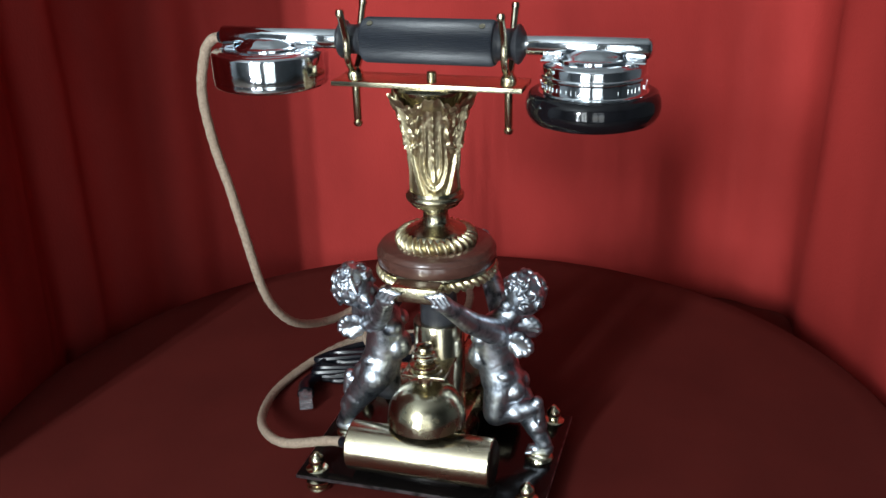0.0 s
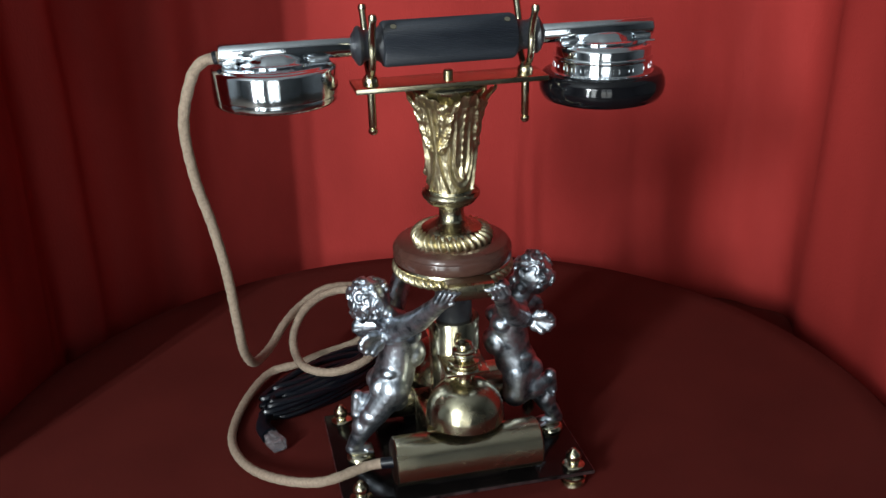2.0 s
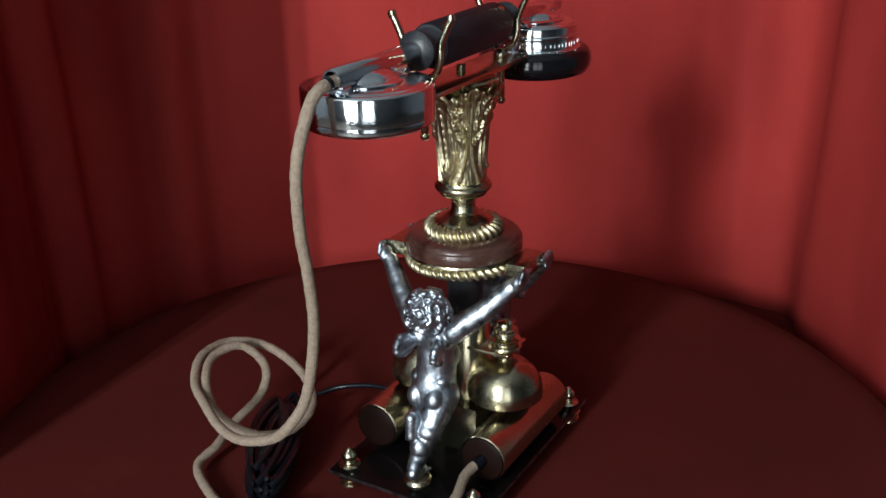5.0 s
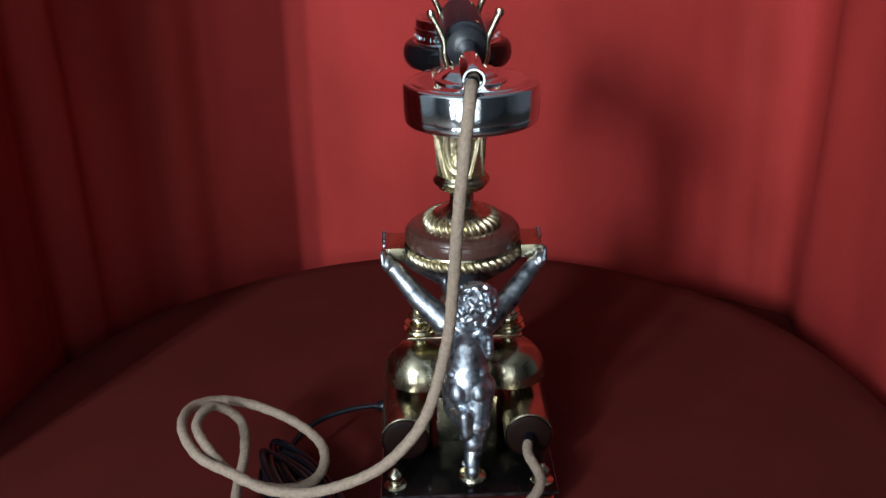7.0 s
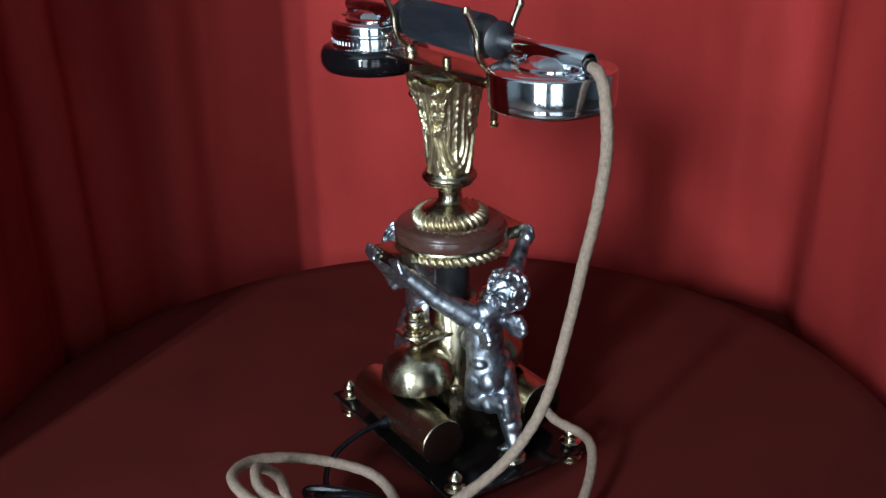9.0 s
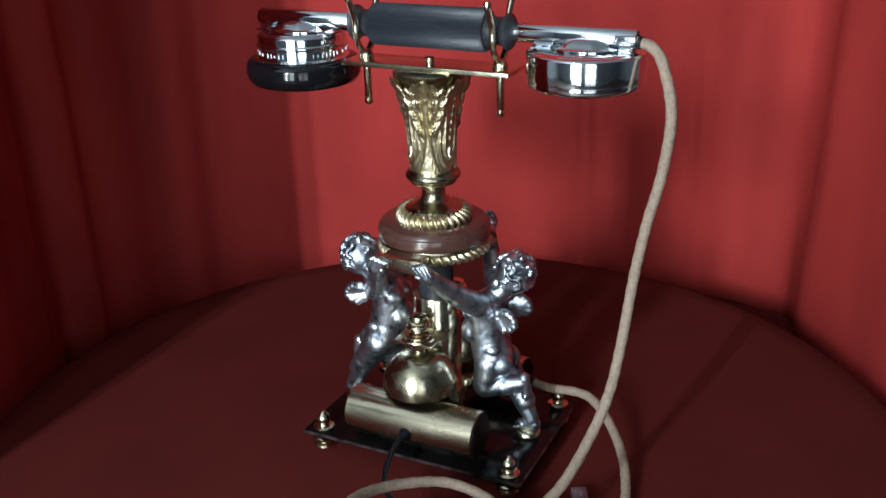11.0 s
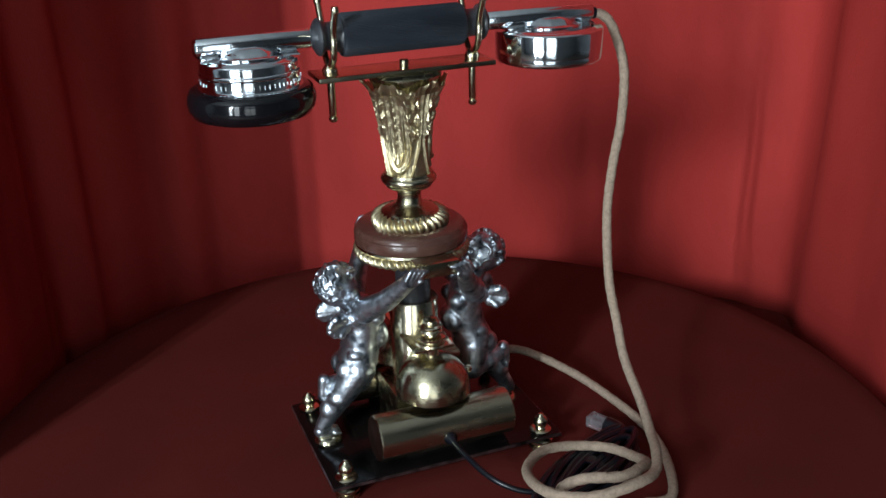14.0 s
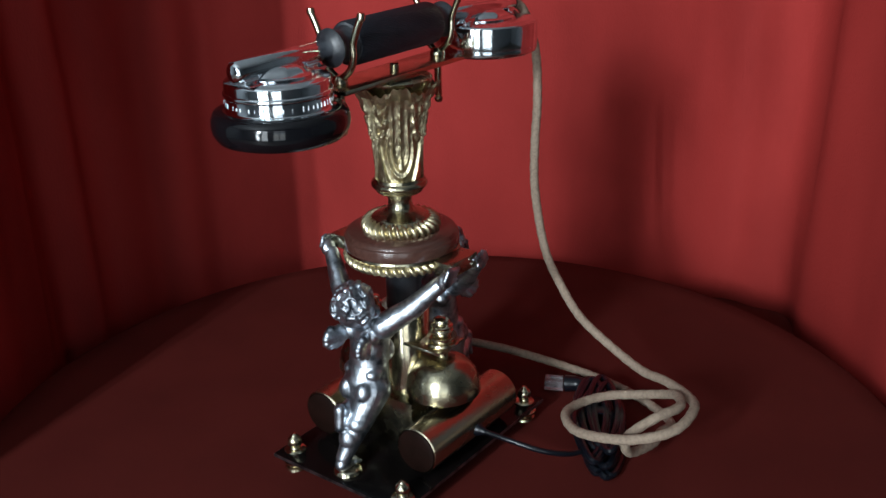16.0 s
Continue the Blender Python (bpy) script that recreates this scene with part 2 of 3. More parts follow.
def base():
    part("base_plate", box(BX - 0.0735, BX + 0.0735, BY - 0.0505, BY + 0.0505, 0.0100, 0.0130, 0.0007), BLACK_PAINT, phone, "black lacquered base plate with a worn bright edge")
    trim = box(BX - 0.0737, BX + 0.0737, BY - 0.0508, BY - 0.0503, 0.0106, 0.0125)
    add(trim, box(BX - 0.0737, BX + 0.0737, BY + 0.0503, BY + 0.0508, 0.0106, 0.0125))
    for sx in (-1, 1):
        add(trim, box(BX + sx * 0.0735 - 0.0003, BX + sx * 0.0735 + 0.0003, BY - 0.0503, BY + 0.0503, 0.0106, 0.0125))
    part("worn_edge", trim, WORN, phone, "thin worn metal edge of the base", 0)
    for sx in (-1, 1):
        for sy in (-1, 1):
            m = Matrix.Translation((BX + sx * 0.0634, BY + sy * 0.0424, 0))
            part("foot", lathe([(0, 0), (0.0060, 0), (0.0074, 0.0012), (0.0070, 0.0026), (0.0050, 0.0034), (0.0056, 0.0042), (0.0078, 0.0056), (0.0078, 0.0070), (0.0056, 0.0086), (0.0045, 0.01), (0, 0.01)], 28, m), BRASS, phone, "turned brass foot")
            part("finial", lathe([(0, 0.013), (0.0064, 0.013), (0.0067, 0.0137), (0.0060, 0.0143), (0.0034, 0.0148), (0.0030, 0.0156), (0.0042, 0.0168), (0.0046, 0.0188), (0.0043, 0.0206), (0.0034, 0.0221), (0.0022, 0.0229), (0.0019, 0.0237), (0.0011, 0.0245), (0, 0.0246)], 28, m), BRASS, phone, "acorn-shaped brass finial nut")


base()


def drum(y):
    m = Matrix.Translation((BX, y, 0.0300)) @ X_AXIS
    h, r = 0.0425, 0.0143
    d = part("coil_drum", lathe([(r - 0.0006, -h), (r, -h + 0.0006), (r, h - 0.0006), (r - 0.0006, h)], 56, m), DRUM_BRASS, phone, "polished brass cylinder lying on the base")
    for s in (-1, 1):
        part("end_cap", lathe([(0, s * (h + 0.0012)), (r - 0.003, s * (h + 0.0012)), (r - 0.0012, s * (h + 0.0004)), (r - 0.0008, s * (h - 0.002)), (0, s * (h - 0.002))], 40, m), REDDISH, d, "dark stained wooden end")
    part("cradle", box(BX - 0.024, BX + 0.024, y - 0.004, y + 0.004, 0.013, 0.0170, 0.0006), BLACK_PAINT, d)
    return d


drum(-0.0355)
drum(0.0375)


def bells():
    for y in (-0.0272, 0.0272):
        part("gong_bracket", box(-0.0100, 0.0100, min(y, 0.6 * y), max(y, 0.6 * y), 0.0440, 0.0464, 0.0003), BRASS, phone, "small brass bracket under the bell")
    part("clapper", lathe([(0, -0.0030), (0.0024, -0.0018), (0.0030, 0), (0.0024, 0.0018), (0, 0.0030)], 16, Matrix.Translation((-0.0275, 0.0180, 0.0520))), BRASS, phone, "small brass bell clapper")
    part("clapper_rod", tube([(-0.0275, 0.0180, 0.0500), (-0.0215, 0.0130, 0.0430)], 0.0008, 8), BRASS, phone)
    part("magnet_block", box(-0.022, 0.020, -0.0185, 0.0185, 0.013, 0.0440, 0.0008), OLD_BRASS, phone, "plain brass magnet box between the drums")
    part("bridge", box(-0.0125, 0.0125, -0.0345, 0.0345, 0.0785, 0.0805, 0.0004), BRASS, phone, "flat brass bridge above the bells")
    for y in (-0.0272, 0.0272):
        prof = [(0.0, 0.0720), (0.003, 0.0720)]
        for k in range(1, 13):
            a = radians(90 * k / 12)
            prof.append((0.0020 + 0.0205 * math.sin(a), 0.0520 + 0.0200 * math.cos(a)))
        prof += [(0.0227, 0.0500), (0.0227, 0.0490), (0.0216, 0.0490), (0.0212, 0.0515), (0.0150, 0.0660), (0.0, 0.0695)]
        m = Matrix.Translation((-0.0008, y, 0))
        g = part("bell", lathe(prof, 56, m), OLD_BRASS, phone, "brass bell gong")
        part("bell_post", lathe([(0, 0.0690), (0.0042, 0.0690), (0.0042, 0.0785), (0, 0.0785)], 16, m), BRASS, g)
        part("terminal_post", lathe([(0.0000, 0.0805), (0.0095, 0.0805), (0.0100, 0.0811), (0.0095, 0.0821), (0.0072, 0.0825), (0.0072, 0.0844), (0.0088, 0.0849), (0.0088, 0.0857), (0.0050, 0.0865), (0.0048, 0.0879), (0.0066, 0.0884), (0.0070, 0.0893), (0.0066, 0.0902), (0.0060, 0.0906), (0.0066, 0.0910), (0.0068, 0.0920), (0.0060, 0.0929), (0.0046, 0.0935), (0.0052, 0.0945), (0.0048, 0.0961), (0.0030, 0.0971), (0.0000, 0.0973)], 28, m), BRASS, phone, "stacked brass terminal nuts")


bells()


def column():
    part("sleeve", lathe([(0.0, 0.044), (0.0148, 0.044), (0.0148, 0.0990), (0.0142, 0.1000), (0.0110, 0.1000), (0.0110, 0.0970), (0, 0.0970)], 56), BRASS, phone, "polished brass sleeve of the column")
    part("neck", lathe([(0, 0.0970), (0.0106, 0.0970), (0.0106, 0.1260), (0.0130, 0.1290), (0.0130, 0.1310), (0, 0.1310)], 40), EBONITE, phone, "dark turned neck")
    under = lathe([(0, 0.1310), (0.0285, 0.1310), (0.0300, 0.1322), (0.0318, 0.1358), (0.0330, 0.1364), (0.0334, 0.1374), (0.0330, 0.1385), (0, 0.1385)], 64)
    part("collar_disc", under, OLD_BRASS, phone)
    part("lower_rope_ring", rope_ring(0.0306, 0.0036, 0.1334, 44, 2.0, 0.30, 16, 0.85), GILT, phone, "twisted rope ring of gilt brass")
    for s in (-1, 1):
        y0, y1 = sorted((s * 0.0335, s * 0.0452))
        part("lug", box(-0.0128, 0.0128, y0, y1, 0.1306, 0.1390, 0.0006), OLD_BRASS, phone, "brass lug gripped by the cherub figures")
    part("wooden_disc", lathe([(0, 0.1385), (0.0326, 0.1385), (0.0335, 0.1390), (0.0338, 0.1398), (0.0338, 0.1448), (0.0336, 0.1454), (0.0329, 0.1458), (0.0326, 0.1464), (0.0320, 0.1478), (0.0308, 0.1486), (0, 0.1490)], 72), MAHOGANY, phone, "polished mahogany disc")
    part("upper_rope_ring", rope_ring(0.0180, 0.0046, 0.1516, 30, 2.0, 0.34, 18, 0.88), GILT, phone, "twisted rope ring of gilt brass")
    part("stem", lathe([(0, 0.1488), (0.0190, 0.1488), (0.0190, 0.1540), (0.0180, 0.1556), (0.0160, 0.1568), (0.0130, 0.1580), (0.0102, 0.1592), (0.0080, 0.1606), (0.0072, 0.1622), (0.0070, 0.1645), (0.0070, 0.1676), (0.0073, 0.1684), (0.0080, 0.1688), (0.0080, 0.1698), (0.0086, 0.1704),
                        (0.0126, 0.1711), (0.0136, 0.1720), (0.0140, 0.1734), (0.0153, 0.1742), (0.0161, 0.1752), (0.0163, 0.1764), (0.0158, 0.1776), (0.0146, 0.1784), (0.0142, 0.1800), (0, 0.1800)], 64), OLD_BRASS, phone, "turned brass stem with beaded collar")


column()


def vase():
    """Cast acanthus vase: three broad leaves on paired ribs, three double loops with a drop between them, lobed edges."""
    bm = bmesh.new()
    nu, nv = 396, 130
    prof = [(0.0, 0.0140), (0.18, 0.0143), (0.40, 0.0154), (0.62, 0.0174), (0.80, 0.0196), (0.92, 0.0220), (1.0, 0.0246)]
    zs, rs = [p[0] for p in prof], [p[1] for p in prof]

    def ridge(d, w):
        return math.exp(-(d / w) ** 2)
    # lobes of a leaf: degrees from its rib, height, half width, half height, relief
    lobes = ((15, 0.47, 7, 0.045, 0.0021), (24, 0.55, 7, 0.050, 0.0020), (13, 0.62, 6, 0.060, 0.0014), (30, 0.67, 7, 0.055, 0.0021), (18, 0.78, 7, 0.060, 0.0018), (34, 0.81, 7, 0.050, 0.0020), (24, 0.92, 8, 0.050, 0.0019), (42, 0.93, 7, 0.045, 0.0017))
    grid = []
    for j in range(nv + 1):
        v = j / nv
        row = []
        for i in range(nu):
            u = 2 * math.pi * i / nu
            r = float(np.interp(v, zs, rs))
            a = abs((math.degrees(u) - 106 + 60) % 120 - 60)        # degrees from the nearest leaf's rib
            b = 60 - a                                              # degrees from the nearest loop's middle
            rib_at = 3.2 + 2.6 * v + 25 * max(0.0, 1 - v / 0.55) ** 2.2
            h = 0.0017 * ridge(a - rib_at, 2.1) + (0.0004 if a < rib_at else 0.0)
            for size, tall in ((31, 0.30), (18, 0.21)):
                if v < 0.36:
                    q = math.hypot(b / size, (v - 0.36) / tall)
                    h += 0.0015 * ridge((q - 1) * size, 3.0)
                else:
                    h += 0.0015 * ridge(b - size * (1 - 0.55 * (v - 0.36)), 2.6) * max(0.0, 1 - (v - 0.36) / (0.22 if size > 20 else 0.40))
            h += 0.0018 * max(0.0, 1 - math.hypot(b / 7.5, (v - 0.19) / 0.075) ** 2) ** 0.6
            h += 0.0010 * ridge(b, 2.4) * (0.7 + 0.3 * math.sin(v * 75)) / (1 + math.exp((0.27 - v) / 0.015))
            for la, lv, lw, lh, lr in lobes:
                q = math.hypot((a - la) / lw, (v - lv - 0.004 * (a - la)) / lh)
                if q < 1.6:
                    edge = 1 + 0.11 * math.sin(7 * math.atan2(v - lv, (a - la) * 0.007))
                    h += lr * (1 - 0.2 * ridge(q, 0.4)) / (1 + math.exp((q / edge - 0.85) / 0.17))
            h += 0.0011 * ridge(a - 11 - 9 * max(0.0, v - 0.55), 2.0) * (1.0 if v > 0.45 else 0.0)
            h += 0.0024 * ridge(v - 0.97, 0.05) * ridge(a, 15) + 0.0015 * ridge(v - 0.98, 0.04) * ridge(b, 10)
            r += h - 0.0020 + 0.00022 * noise.noise(Vector((math.cos(u) * 11, math.sin(u) * 11, v * 20)))
            top = 0.2362 - 0.0050 * (0.5 - 0.5 * math.cos(math.radians(6 * a))) + 0.0007 * math.sin(math.radians(a * 30))
            z = 0.1795 + (top - 0.1795) * v
            row.append(bm.verts.new((r * math.cos(u), r * math.sin(u), z)))
        grid.append(row)
    # inner wall
    for rr, zz in ((0.0212, 0.2290), (0.0180, 0.2280), (0.0175, 0.2300)):
        grid.append([bm.verts.new((rr * math.cos(2 * math.pi * i / nu), rr * math.sin(2 * math.pi * i / nu), zz)) for i in range(nu)])
    for a, b in zip(grid, grid[1:]):
        for i in range(nu):
            bm.faces.new((a[i], a[(i + 1) % nu], b[(i + 1) % nu], b[i]))
    part("acanthus_vase", bm, GILT, phone, "cast gilt vase with acanthus leaves", 60)
    part("vase_plug", lathe([(0, 0.2270), (0.0176, 0.2270), (0.0180, 0.2320), (0.0205, 0.2352), (0.0208, 0.2372), (0.0190, 0.2385), (0, 0.2385)], 40), OLD_BRASS, phone)


vase()
CY = -0.0022       # the handset lies a little off the column


def cradle():
    part("cradle_plate", box(-0.0515, 0.0515, CY - 0.0125, CY + 0.0125, 0.2385, 0.2412, 0.0004), BRASS, phone, "polished flat brass cradle plate")
    part("plate_screw", lathe([(0, 0.2412), (0.0026, 0.2412), (0.0026, 0.2446), (0.0020, 0.2452), (0, 0.2453)], 20), OLD_BRASS, phone)
    for x in (-0.042, 0.042):
        m = Matrix.Translation((x, CY, 0))
        f = part("fork", lathe([(0, 0.2135), (0.0016, 0.2138), (0.0026, 0.2150), (0.0026, 0.2166), (0.0016, 0.2172), (0.0022, 0.2180), (0.0022, 0.2385), (0.0022, 0.2412), (0.0042, 0.2412), (0.0045, 0.2430), (0.0036, 0.2448), (0.0024, 0.2462), (0, 0.2464)], 20, m), BRASS, phone, "brass cradle fork with a round pin")
        for s in (-1, 1):
            pts = smooth_path([(x, CY, 0.2440), (x, CY + s * 0.0040, 0.2462), (x, CY + s * 0.0088, 0.2510), (x, CY + s * 0.0105, 0.2570), (x, CY + s * 0.0108, 0.2630), (x, CY + s * 0.0130, 0.2690), (x, CY + s * 0.0172, 0.2775)], 6)
            pr = tube(pts, 0.0019, 12)
            add(pr, lathe([(0, -0.0024), (0.0018, -0.0019), (0.0024, 0), (0.0018, 0.0019), (0, 0.0024)], 14, Matrix.Translation(pts[-1])))
            part("prong", pr, BRASS, f)


cradle()


# ---- the handset that lies in the fork ----
handset = thing("telephone_handset", "nickel-plated handset with black ribbed grip lying in the cradle fork", "handset")
AXIS = Matrix.Translation((0, CY, 0.2612))


def hub():
    """Low eight-sided dome under the tube, with a raised rim."""
    bm = bmesh.new()
    rings = []
    for r, z, n in ((0.0172, 0.0000, 0.0), (0.0172, 0.0010, 0.0), (0.0160, 0.0016, 0.2), (0.0148, 0.0018, 0.5), (0.0140, 0.0030, 1.0), (0.0104, 0.0052, 1.0), (0.0060, 0.0060, 0.5), (0.0, 0.0062, 0.0)):
        ring = []
        for k in range(48):
            a = 2 * math.pi * k / 48
            w = (a + math.pi / 8) % (math.pi / 4) - math.pi / 8
            q = 1 + n * (math.cos(math.pi / 8) / math.cos(w) - 1)
            ring.append(bm.verts.new((r * q * math.cos(a) * 1.12, r * q * math.sin(a), z)))
        rings.append(ring)
    for a, b in zip(rings, rings[1:]):
        for k in range(48):
            bm.faces.new((a[k], a[(k + 1) % 48], b[(k + 1) % 48], b[k]))
    bmesh.ops.remove_doubles(bm, verts=bm.verts, dist=1e-6)
    return bm


def saddle(x0, x1):
    """Bracket with a waist that carries the tube on the case."""
    bm = bmesh.new()
    rings = []
    for w, z in ((0.0092, 0.2548), (0.0086, 0.2556), (0.0058, 0.2562), (0.0046, 0.2576), (0.0046, 0.2600)):
        k = 0.0008 if z > 0.2558 else 0.0
        rings.append([bm.verts.new(q) for q in ((x0 + k, CY - w, z), (x1 - k, CY - w, z), (x1 - k, CY + w, z), (x0 + k, CY + w, z))])
    for a, b in zip(rings, rings[1:]):
        for k in range(4):
            bm.faces.new((a[k], a[(k + 1) % 4], b[(k + 1) % 4], b[k]))
    bm.faces.new(rings[0])
    bm.faces.new(rings[-1])
    bmesh.ops.bevel(bm, geom=bm.edges[:], offset=0.0003, segments=2, affect="EDGES")
    return bm


def handset_parts():
    # grip with fine lengthwise reeding
    bm = bmesh.new()
    prof = [(-0.0358, 0.0100), (-0.0352, 0.0112), (-0.0335, 0.0119), (0.0335, 0.0119), (0.0352, 0.0112), (0.0358, 0.0100)]
    n = 168
    rings = []
    for x, r in prof:
        rings.append([bm.verts.new((x, (r - 0.00038 * (i % 2)) * math.cos(2 * math.pi * i / n), (r - 0.00038 * (i % 2)) * math.sin(2 * math.pi * i / n))) for i in range(n)])
    for a, b in zip(rings, rings[1:]):
        for i in range(n):
            bm.faces.new((a[i], a[(i + 1) % n], b[(i + 1) % n], b[i]))
    bm.faces.new(rings[0])
    bm.faces.new(rings[-1])
    bmesh.ops.transform(bm, matrix=AXIS, verts=bm.verts)
    g = part("grip", bm, GRIP, handset, "black ebonite grip with fine lengthwise ribs", 20)
    for x in (-0.030, 0.030):
        part("screw", lathe([(0, 0.0122), (0.0016, 0.0122), (0.0016, 0.0116), (0, 0.0116)], 14, AXIS @ Matrix.Translation((x, 0, 0)) @ Matrix.Rotation(radians(35), 4, "X")), BRASS, g)
    for s in (-1, 1):
        m = AXIS @ X_AXIS
        part("flange", lathe([(0, s * 0.0358), (0.0098, s * 0.0358), (0.0088, s * 0.0372), (0.0078, s * 0.0390), (0.0076, s * 0.0430), (0.0082, s * 0.0450), (0.0098, s * 0.0462), (0.0102, s * 0.0476), (0.0092, s * 0.0488), (0.0070, s * 0.0500), (0.0056, s * 0.0510), (0, s * 0.0512)], 40, m), EBONITE, handset, "black turned flange")
    for x0, x1 in ((-0.1180, -0.0508), (0.0508, 0.1128)):
        bm = lathe([(0.0050, x0), (0.0053, x0 + 0.0004), (0.0053, x1 - 0.0004), (0.0050, x1), (0.0042, x1), (0.0042, x0), (0.0050, x0)], 32, AXIS @ X_AXIS)
        part("tube", bm, CHROME, handset, "nickel-plated tube")
    part("tube_end", lathe([(0, 0.1146), (0.0030, 0.1143), (0.0046, 0.1134), (0.0053, 0.1120), (0.0050, 0.1105), (0, 0.1105)], 28, AXIS @ X_AXIS), CHROME, handset, "rounded nickel end of the tube")
    # transmitter capsule
    m = Matrix.Translation((-0.0908, CY, 0))
    c = part("transmitter", lathe([(0, 0.2354), (0.0270, 0.2354), (0.0298, 0.2358), (0.0312, 0.2366), (0.0316, 0.2376), (0.0316, 0.2396), (0.0312, 0.2399), (0.0312, 0.2403), (0.0318, 0.2407), (0.0319, 0.2412), (0.0319, 0.2532), (0.0317, 0.2540), (0.0312, 0.2545), (0.0296, 0.2549), (0.0280, 0.2551), (0.0276, 0.2554), (0.0240, 0.2556), (0, 0.2558)], 96, m), CHROME, handset, "nickel-plated transmitter capsule")
    part("boss", hub(), CHROME, c).location = (-0.0908, CY, 0.2554)
    for x0, x1 in ((-0.1172, -0.1090), (-0.0745, -0.0625)):
        part("saddle", saddle(x0, x1), CHROME, c)
    # earpiece
    m = Matrix.Translation((0.0858, CY, 0))
    e = part("receiver", lathe([(0, 0.2385), (0.0272, 0.2385), (0.0277, 0.2390), (0.0277, 0.2398), (0.0266, 0.2404), (0.0263, 0.2408), (0.0263, 0.2462), (0.0268, 0.2466), (0.0271, 0.2472), (0.0271, 0.2482), (0.0267, 0.2488), (0.0262, 0.2490), (0.0262, 0.2526), (0.0259, 0.2536), (0.0250, 0.2542), (0.0228, 0.2546), (0.0224, 0.2550), (0.0190, 0.2552), (0, 0.2554)], 96, m), CHROME, handset, "nickel-plated receiver case")
    part("boss", hub(), CHROME, e).location = (0.0858, CY, 0.2550)
    for x0, x1 in ((0.0600, 0.0705), (0.1012, 0.1120)):
        part("saddle", saddle(x0, x1), CHROME, e)
    part("ear_cap", lathe([(0, 0.2285), (0.0100, 0.2275), (0.0200, 0.2245), (0.0280, 0.2238), (0.0318, 0.2252), (0.0338, 0.2286), (0.0344, 0.2320), (0.0340, 0.2356), (0.0325, 0.2386), (0.0300, 0.2398), (0, 0.2398)], 72, m), BLACK_GLOSS, e, "glossy black ear cap")
    rnd = random.Random(7)
    for i in range(60):
        a = 2 * math.pi * i / 60
        if rnd.random() < 0.12:
            continue
        h, w = rnd.uniform(0.0007, 0.0014), rnd.uniform(0.0004, 0.0010)
        b = box(0.0261, 0.0267, -w, w, 0.2434 - h, 0.2434 + h)
        bmesh.ops.transform(b, matrix=m @ Matrix.Rotation(a, 4, "Z"), verts=b.verts)
        part("engraved_mark", b, CHROME, e, smooth=0)


handset_parts()


# ---- cherub figures: plain smooth shapes ----
def blob(bm, c, r, m=None):
    o = bmesh.new()
    fine = max(r) > 0.004
    bmesh.ops.create_uvsphere(o, u_segments=36 if fine else 14, v_segments=24 if fine else 9, radius=1)
    return add(bm, o, Matrix.Translation(c) @ (m or Matrix()) @ Matrix.Diagonal((*r, 1)))


def limb(bm, a, b, ra, rb):
    a, b = Vector(a), Vector(b)
    n = max(3, int((b - a).length / 0.0012))
    for k in range(n + 1):
        t = k / n
        o = bmesh.new()
        r = ra + (rb - ra) * t
        bmesh.ops.create_uvsphere(o, u_segments=20, v_segments=12, radius=r)
        add(bm, o, Matrix.Translation(a.lerp(b, t)))
    return bm


